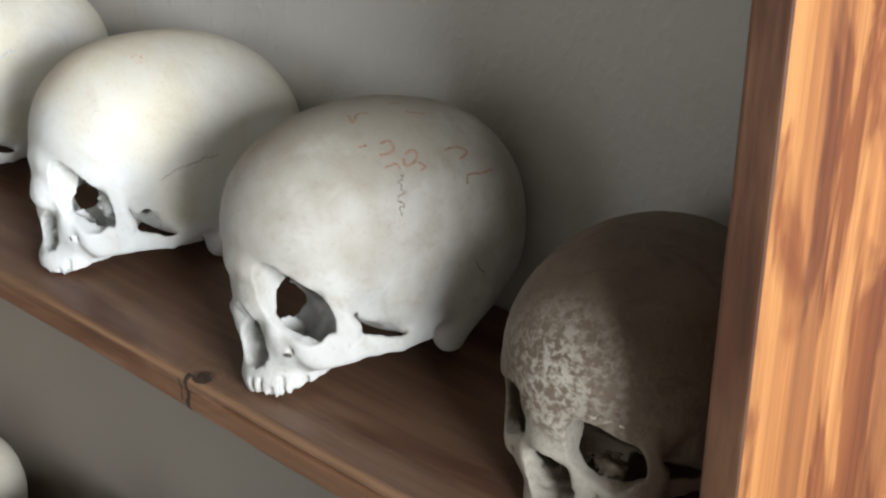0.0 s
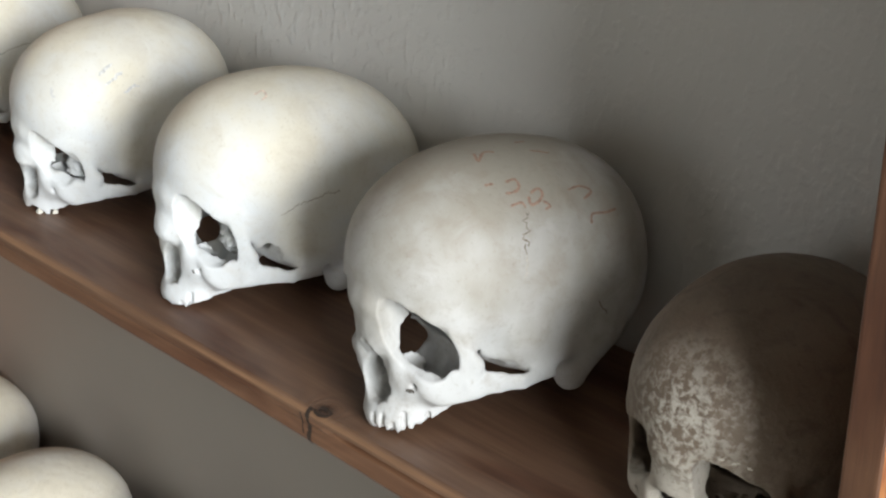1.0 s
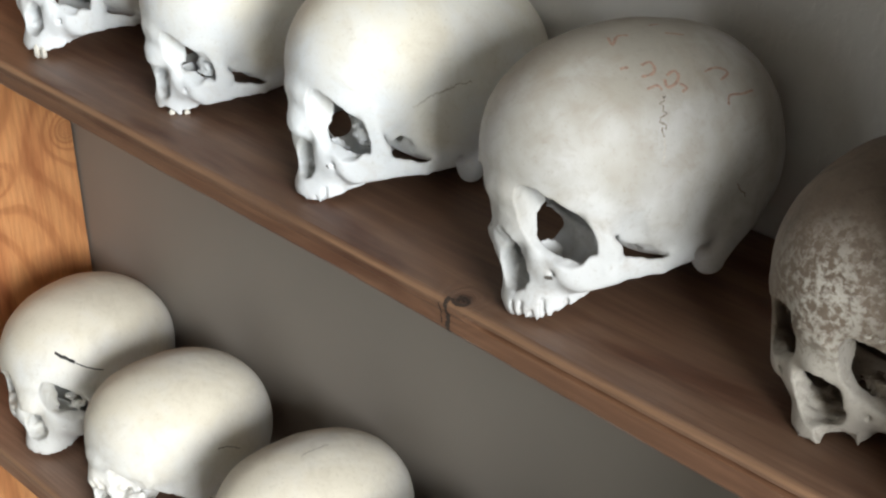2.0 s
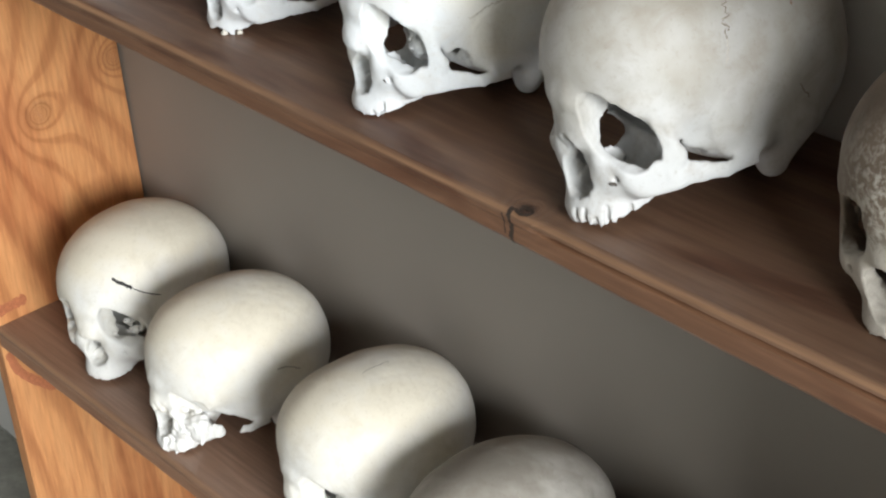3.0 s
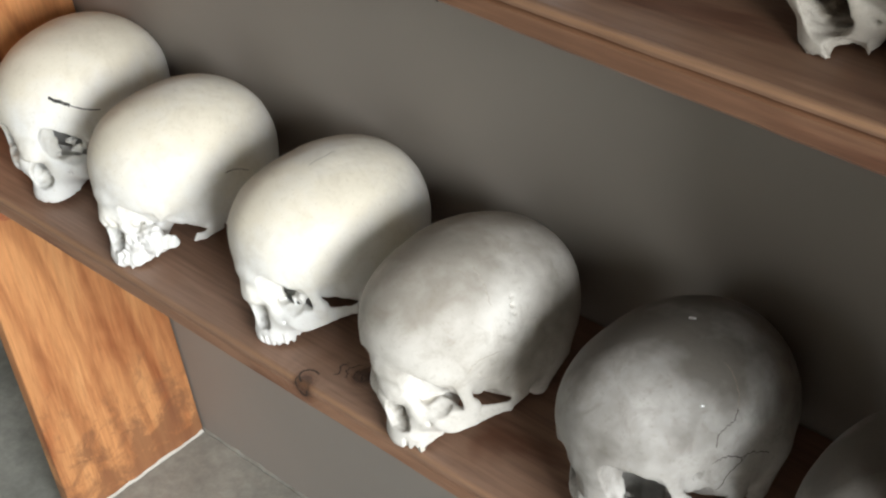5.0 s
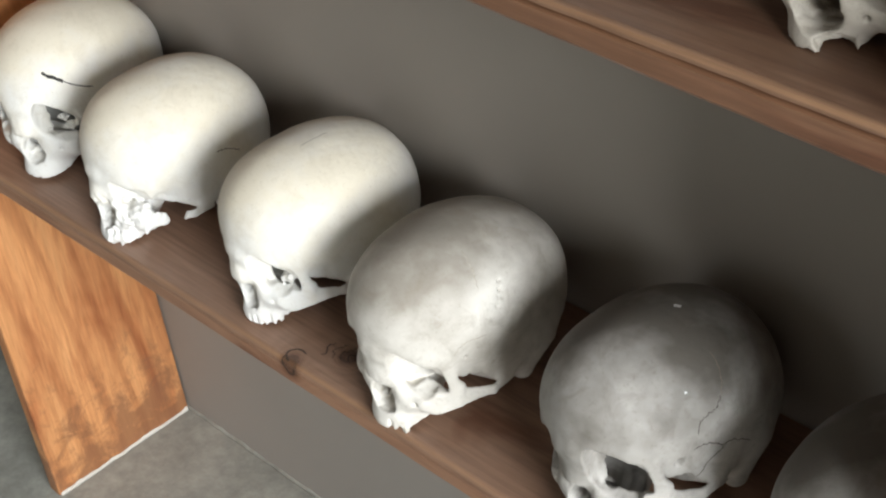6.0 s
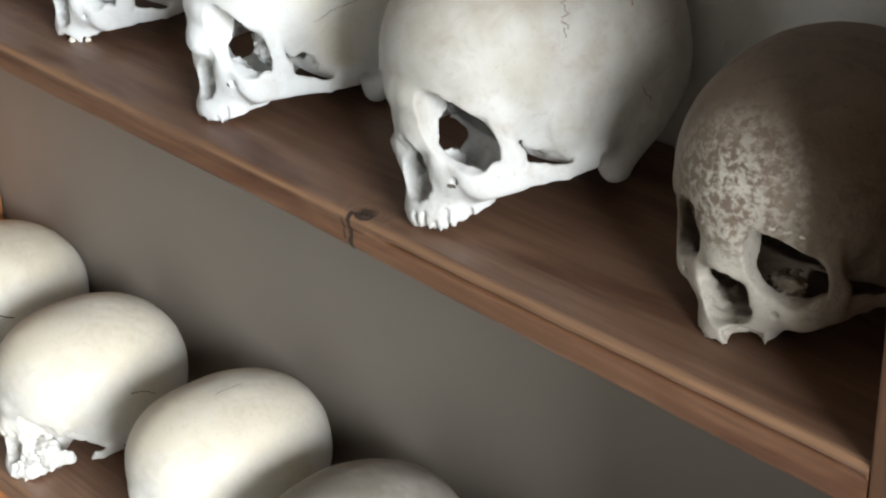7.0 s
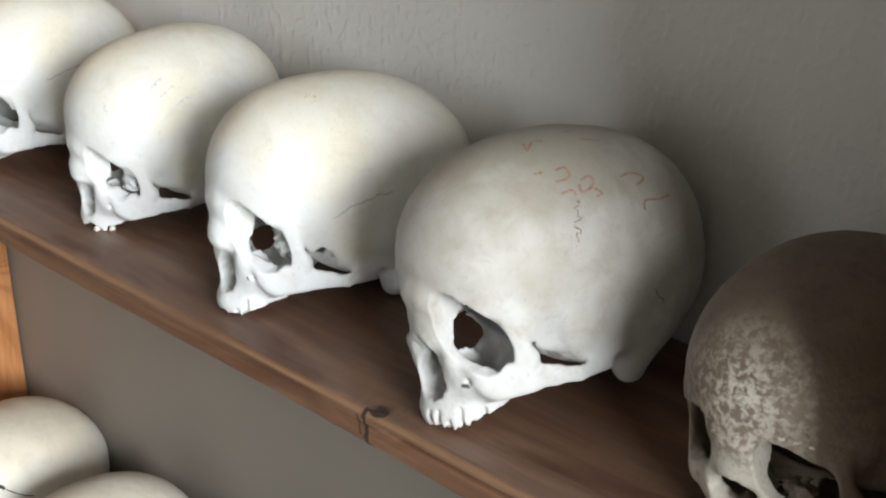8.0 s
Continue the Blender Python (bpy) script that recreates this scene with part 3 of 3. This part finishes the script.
skull_b = skull(12, (-0.357, 0.115), (-6.5, 4.1, 8.6), (0.910, 0.903, 0.924), UPPER, bone_pale, "pale skull with a broken upper jaw, scuffed forehead", h=1.2, open_wall=0.9, bridge=9.0, nose=51.0, ridge=9.0, teeth=(2, 4),
      cuts=[((10, -88, 8), (9, 9, 6), 1.5), ((-8, -86, 6), (7, 9, 6), 1.5)], adds=[((28, -54, 50), (9, 6, 5), 5.0), ((22, -52, 60), (5, 4, 5), 4.0)])
skull_c = skull(13, (-0.160, 0.104), (-11.0, -3.0, 0.6), (0.968, 0.995, 1.006), UPPER, bone_pale, "smooth cream-coloured skull with a worn toothless jaw", h=1.05, open_wall=1.0, taper=1.0, depth=20, hollow=1.1, ridge=6.0, setback=4.0, nose=51.0, bridge=8.0, fossa=(-36, 9, 41, 16), sockets=(2, 3, 4, 5), hump=4.0,
      adds=[((25, -50, 52), (10, 5, 8), 4.0), ((19, -48, 62), (6, 4, 6), 4.0)])
skull_d = skull(14, (0.049, 0.099), (-9.0, 1.0, -3.5), (1.000, 1.028, 1.034), UPPER, bone_grey, "large grey-white skull with faded red marks on top", h=1.0, open_wall=1.2, taper=0.0, depth=14, hollow=1.25, ridge=3.0, setback=3.5, bridge=3.0, nose=58.0, sockets=ALL, cuts=[((23, -57, 48), (16, 14, 11), 1.2), ((25, -43, 50), (20, 13, 24), 0.8)])
skull_e = skull(15, (0.234, 0.113), (-1.5, 5.0, 2.3), (0.950, 0.902, 0.953), UPPER, bone_soil, "dark soil-stained skull with a pitted pale brow", h=1.05, open_wall=1.1, taper=0.5, depth=16, hollow=1.15, bridge=3.0, ridge=10.0,
      cuts=[((1, -76, 38), (16.5, 34, 19), 2.6), ((14, -84, 16), (12, 11, 7), 2.5), ((34, -64, 12), (9, 14, 12), 1.2)], adds=[((26, -58, 46), (9, 7, 4), 5.0)])
# lower shelf
skull_f = skull(31, (-0.668, 0.096), (20.0, -6.0, -1.2), (1.026, 1.008, 1.009), LOWER, bone_white, "cream skull with a cracked temple beside the end board", h=1.2, open_wall=0.35, hollow=0.75, ridge=5.0, setback=7.0, gape=1.0, depth=44,
      adds=[((30, -56, 53), (7, 5, 4), 4.0), ((24, -54, 61), (5, 4, 4), 4.0), ((38, -58, 57), (4, 4, 4), 4.0), ((-30, -56, 55), (8, 5, 7), 4.0), ((3, -62, 27), (5, 6, 3), 3.0)], cuts=[((60, -47, 93), (3, 3, 3), 0.5), ((34, -73, 113), (5, 4, 3), 0.8)])
skull_g = skull(32, (-0.499, 0.086), (-3.7, -2.4, 4.3), (0.951, 0.957, 0.973), LOWER, bone_white, "pale skull whose cheek and face are broken open", h=1.1, ridge=2.0, rugged=3.4, gape=0.72, depth=54, hollow=0.0, open_wall=0.3,
      cuts=[((60, -56, 46), (14, 26, 26), 2.0), ((27, -84, 45), (14, 6, 2.5), 3.0), ((22, -86, 33), (15, 5, 2.2), 3.0), ((30, -80, 56), (9, 5, 5), 3.0), ((34, -78, 38), (3, 8, 5), 2.0)])
skull_h = skull(33, (-0.302, 0.095), (-4.6, 0.3, 1.1), (0.939, 0.960, 0.961), LOWER, bone_white, "smooth white skull with jagged worn jaw", h=1.15, open_wall=0.45, hollow=0.75, ridge=2.5, gape=1.0, depth=44, sockets=ALL, adds=[((30, -56, 53), (7, 5, 4), 4.0), ((22, -54, 61), (5, 4, 4), 4.0), ((37, -58, 57), (4, 4, 4), 4.0), ((2, -64, 27), (5, 6, 3), 3.0)])
skull_i = skull(34, (-0.129, 0.082), (-0.1, -1.2, 0.7), (0.996, 0.990, 0.981), LOWER, bone_dark_top, "grey-white skull with pitted scars on the vault", h=1.05, open_wall=0.4, hollow=0.0, ridge=5.0, sockets=(1, 2, 4), teeth=(3,),
      fossa=(-34, 11, 38, 15), bridge=5.0, cuts=[((22, -46, 65), (4.5, 16, 5.5), 0.8)] + [((a, b, c), (1.5, 1.6, 1.5), 1.6) for a, b, c in ((60, -9, 116), (58, -5, 119), (63, -10, 107), (55, -3, 124), (62, -12, 110), (61, -7, 113), (56, -44, 79))])
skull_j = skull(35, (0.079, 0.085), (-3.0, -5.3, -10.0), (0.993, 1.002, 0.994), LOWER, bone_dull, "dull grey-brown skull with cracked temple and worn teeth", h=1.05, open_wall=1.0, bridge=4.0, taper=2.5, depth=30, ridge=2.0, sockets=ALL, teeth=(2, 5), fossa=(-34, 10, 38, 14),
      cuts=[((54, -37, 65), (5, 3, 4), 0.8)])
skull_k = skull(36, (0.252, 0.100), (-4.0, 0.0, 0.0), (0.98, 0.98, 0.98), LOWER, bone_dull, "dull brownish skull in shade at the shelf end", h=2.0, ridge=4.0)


# ---- marks on the skulls ----
def mark(top, name, points, width, mat, seed=0, wobble=0.0, lift=0.00022):
    """A flat stroke that follows the bone through the points (millimetres in the skull's own space)."""
    ob = next(c for c in top.children if c.name.startswith("cranium"))
    return stroke(ob, top, name, [Vector(p) / 1000 for p in points], width, mat, seed, wobble, lift)


def stroke(ob, top, name, pts, width, mat, seed=0, wobble=0.0, lift=0.00022):
    """A flat stroke on the surface of ob, through the points, as a part of top."""
    tree = TREES.setdefault(ob.name, BVHTree.FromPolygons([v.co for v in ob.data.vertices], [p.vertices for p in ob.data.polygons]))
    r = random.Random(seed)
    full = [pts[0], *pts, pts[-1]]
    path = []
    for a, b, c, d in zip(full, full[1:], full[2:], full[3:]):
        for k in range(6):
            t = k / 6
            path.append(0.5 * (2 * b + (c - a) * t + (2 * a - 5 * b + 4 * c - d) * t * t + (3 * b - a - 3 * c + d) * t ** 3))
    path.append(pts[-1])
    bm = bmesh.new()
    rows = []
    for i, p in enumerate(path):
        way = (path[min(i + 1, len(path) - 1)] - path[max(i - 1, 0)]).normalized()
        if wobble:
            p = p + Vector([r.uniform(-wobble, wobble) for _ in range(3)])
        q, n, _, _ = tree.find_nearest(p)
        side = way.cross(n).normalized()
        end = min(i, len(path) - 1 - i)
        w = width * (0.35 if end == 0 else 1.0) * r.uniform(0.65, 1.15) / 2
        rows.append([bm.verts.new(q + n * lift + side * w), bm.verts.new(q + n * (lift + 0.00012)), bm.verts.new(q + n * lift - side * w)])
    for a, b in zip(rows, rows[1:]):
        bm.faces.new((a[0], a[1], b[1], b[0]))
        bm.faces.new((a[1], a[2], b[2], b[1]))
    return part(name, bm, mat, top, "", True)


def ink(name, colour, rough):
    m, nodes, links, bsdf = material(name)
    n = noise_node(nodes, links, 700.0, 3.0, 0.6, object_vector(nodes, links))
    c = ramp(nodes, links, n.outputs[0], [(0.35, tuple(v * 0.75 for v in colour)), (0.7, tuple(min(1, v * 1.35) for v in colour))])
    links.new(c.outputs[0], bsdf.inputs["Base Color"])
    bsdf.inputs["Roughness"].default_value = rough
    return m


TREES = {}
red_ink = ink("faded_red_ink", (0.31, 0.20, 0.15), 0.7)
pale_ink = ink("worn_pink_ink", (0.62, 0.50, 0.41), 0.7)
seam = ink("soil_in_seams", (0.22, 0.18, 0.14), 0.8)
faint = ink("faint_seam", (0.42, 0.38, 0.32), 0.8)
dark_stroke = ink("dark_crack_and_hole", (0.09, 0.078, 0.066), 0.9)
gap = ink("dark_gap", (0.03, 0.028, 0.026), 0.9)
rubbed = ink("rubbed_grey", (0.56, 0.55, 0.53), 0.8)
crumb = ink("pale_crust", (0.5, 0.45, 0.38), 0.8)
flake = ink("white_flake", (0.8, 0.79, 0.76), 0.6)
for k, line in enumerate((((9, -16, 154), (17, -19, 152), (11, -11, 154), (13, -5, 153)), ((36, -15, 145), (36, -9, 145), (40, -9, 142), (42, -13, 141), (41, -19, 141)),
                          ((33, -27, 145), (34, -22, 145)), ((45, -5, 139), (44, 1, 140), (47, 2, 138), (49, -2, 135), (50, -8, 135), (46, -7, 138)))):
    mark(skull_d, "ink_mark", line, 0.0019, red_ink, k)
for k, line in enumerate((((50, 0, 135), (52, 3, 132), (53, -1, 131)), ((47, -20, 136), (47, -13, 136), (50, -12, 134)), ((48, 19, 136), (46, 29, 135), (48, 35, 131), (52, 27, 130)),
                          ((60, 26, 118), (57, 29, 122), (56, 39, 120), (54, 48, 119)), ((19, 15, 151), (23, 26, 148)), ((8, 13, 153), (8, 20, 152)))):
    mark(skull_d, "ink_mark", line, 0.0016, red_ink, 20 + k)
mark(skull_d, "suture", ((52, -11, 132), (54, -16, 128), (57, -16, 124), (58, -20, 121), (60, -18, 118), (61, -21, 116), (62, -20, 113)), 0.0008, seam, 3, 0.0012)
mark(skull_d, "suture", ((62, -20, 113), (64, -22, 106), (64, -24, 100)), 0.0007, faint, 4, 0.0008)
mark(skull_d, "crack", ((67, 25, 74), (67, 29, 68), (67, 32, 64)), 0.0009, seam, 5, 0.0006)
mark(skull_c, "ink_mark", ((18, -31, 144), (17, -25, 146), (22, -25, 144), (24, -29, 143)), 0.0016, pale_ink, 6)
mark(skull_c, "suture", ((60, -33, 81), (62, -28, 83), (63, -22, 87), (65, -16, 89), (66, -9, 91), (66, -2, 93), (67, 6, 93)), 0.0009, faint, 7, 0.0009)
for k, line in enumerate((((39, -32, 123), (36, -21, 127)), ((45, -30, 117), (43, -16, 122)), ((51, -20, 111), (51, -8, 114)), ((24, -63, 114), (29, -63, 109)))):
    mark(skull_b, "scuff", line, 0.0022, rubbed, 30 + k, 0.0009)
mark(skull_f, "crack", ((29, -75, 116), (37, -71, 111), (45, -66, 105)), 0.0034, gap, 8, 0.0005)
mark(skull_f, "crack", ((45, -66, 105), (51, -60, 100), (56, -53, 96), (60, -45, 92)), 0.0012, gap, 9, 0.0004)
mark(skull_g, "suture", ((66, 4, 92), (66, 12, 91), (65, 19, 88), (65, 28, 82)), 0.0010, seam, 10, 0.0006)
mark(skull_i, "suture", ((54, -52, 82), (57, -48, 89), (60, -41, 92), (62, -34, 92), (64, -27, 92)), 0.0009, faint, 12, 0.0008)
for k, line in enumerate((((64, -27, 85), (65, -23, 93), (66, -16, 96), (67, -9, 98), (66, -4, 104)), ((62, -29, 74), (65, -18, 74), (65, -6, 65), (63, -19, 60), (55, -23, 50)),
                          ((65, -6, 66), (65, 2, 66), (66, 9, 63), (67, 19, 57)), ((66, -4, 104), (60, 2, 116), (50, 4, 128)))):
    mark(skull_j, "crack", line, 0.0008 if k < 3 else 0.0006, dark_stroke if k < 3 else seam, 40 + k, 0.0009)
mark(skull_j, "paint_flake", ((13, 13, 147), (15, 14.5, 147), (17, 16, 146)), 0.0034, flake, 50)
mark(skull_j, "paint_flake", ((57, -28, 115), (58, -26, 114)), 0.0016, flake, 51)
mark(skull_a, "suture", ((60, -36, 84), (63, -26, 88), (65, -14, 92), (66, 0, 94)), 0.0009, faint, 60, 0.0008)
mark(skull_h, "suture", ((8, -8, 152), (5, 6, 151), (6, 20, 149)), 0.0009, faint, 63, 0.0011)
mark(skull_k, "suture", ((36, -16, 142), (48, -20, 130), (55, -24, 116)), 0.0008, seam, 64, 0.0010)
mark(skull_i, "suture", ((30, -12, 146), (42, -16, 138), (52, -20, 124)), 0.0008, faint, 65, 0.0011)
for k, line in enumerate((((27, -75, 86), (30, -73, 87)), ((33, -71, 85), (36, -69, 85)), ((39, -66, 83), (41, -64, 82)))):
    mark(skull_e, "crust_flake", line, 0.0017, crumb, 70 + k, 0.0006)
# flat dark strokes paint the shade inside the nerve holes onto the bone
for top, spot in ((skull_d, ((27, -80, 33), (28, -79, 35), (30, -77, 34))), (skull_c, ((27, -80, 34), (28, -79, 35)))):
    mark(top, "nerve_hole_shade", spot, 0.0028, dark_stroke, 80, 0.0004)

# ---- marks on the shelf unit ----
knot_dark = ink("dark_knot_rim", (0.035, 0.022, 0.015), 0.7)
old_stain = ink("reddish_stain", (0.37, 0.125, 0.055), 0.5)


def ring(x, y, z, rx, ry, start, turn):
    return [Vector((x + rx * math.cos(radians(start + turn * k / 8)), y + ry * math.sin(radians(start + turn * k / 8)), z)) for k in range(9)]


stroke(upper_board, unit, "knot_rim", ring(0.001, 0.0052, UPPER, 0.0062, 0.0036, 200, 300), 0.0024, knot_dark, 90, 0.0003)
stroke(upper_board, unit, "knot_rim", ring(0.001, 0.0052, UPPER, 0.0026, 0.0015, 20, 250), 0.0016, knot_dark, 91, 0.0003)
stroke(upper_board, unit, "knot_crack", [Vector(p) for p in ((-0.007, 0.004, UPPER), (-0.0075, 0.0, UPPER - 0.005), (-0.005, 0.0, UPPER - 0.012), (-0.006, 0.0, UPPER - 0.019), (-0.004, 0.001, UPPER - 0.0225))], 0.0034, knot_dark, 92, 0.0006)
stroke(upper_board, unit, "knot_crack", [Vector(p) for p in ((-0.013, 0.0, UPPER - 0.004), (-0.0115, 0.0, UPPER - 0.012), (-0.011, 0.0, UPPER - 0.018))], 0.0013, knot_dark, 93, 0.0005)
stroke(lower_board, unit, "knot_rim", ring(-0.246, 0.009, LOWER, 0.0095, 0.0075, 60, 200), 0.0017, knot_dark, 94, 0.0003)
stroke(lower_board, unit, "knot_rim", [Vector(p) for p in ((-0.2545, 0.005, LOWER), (-0.254, 0.0, LOWER - 0.005), (-0.249, 0.0, LOWER - 0.013), (-0.243, 0.0, LOWER - 0.012), (-0.240, 0.0, LOWER - 0.005))], 0.0016, knot_dark, 95, 0.0003)
for k in range(4):
    stroke(lower_board, unit, "grain_whorl", [Vector((-0.232 + 0.008 * k + 0.003 * math.sin(j * 1.7 + k), 0.022 + 0.0045 * j + 0.003 * k, LOWER)) for j in range(5)], 0.0010, knot_dark, 96 + k, 0.0012)
stroke(left_board, unit, "stain", [Vector((LEFT, y, LOWER + 0.016 + 0.06 * y)) for y in (0.004, 0.015, 0.026, 0.038)], 0.013, old_stain, 101, 0.0003)
stroke(left_board, unit, "stain", [Vector((LEFT, 0.006 + 0.05 * k * k * 0.1, LOWER - 0.034 - 0.022 * k)) for k in range(4)], 0.010, old_stain, 102, 0.0003)
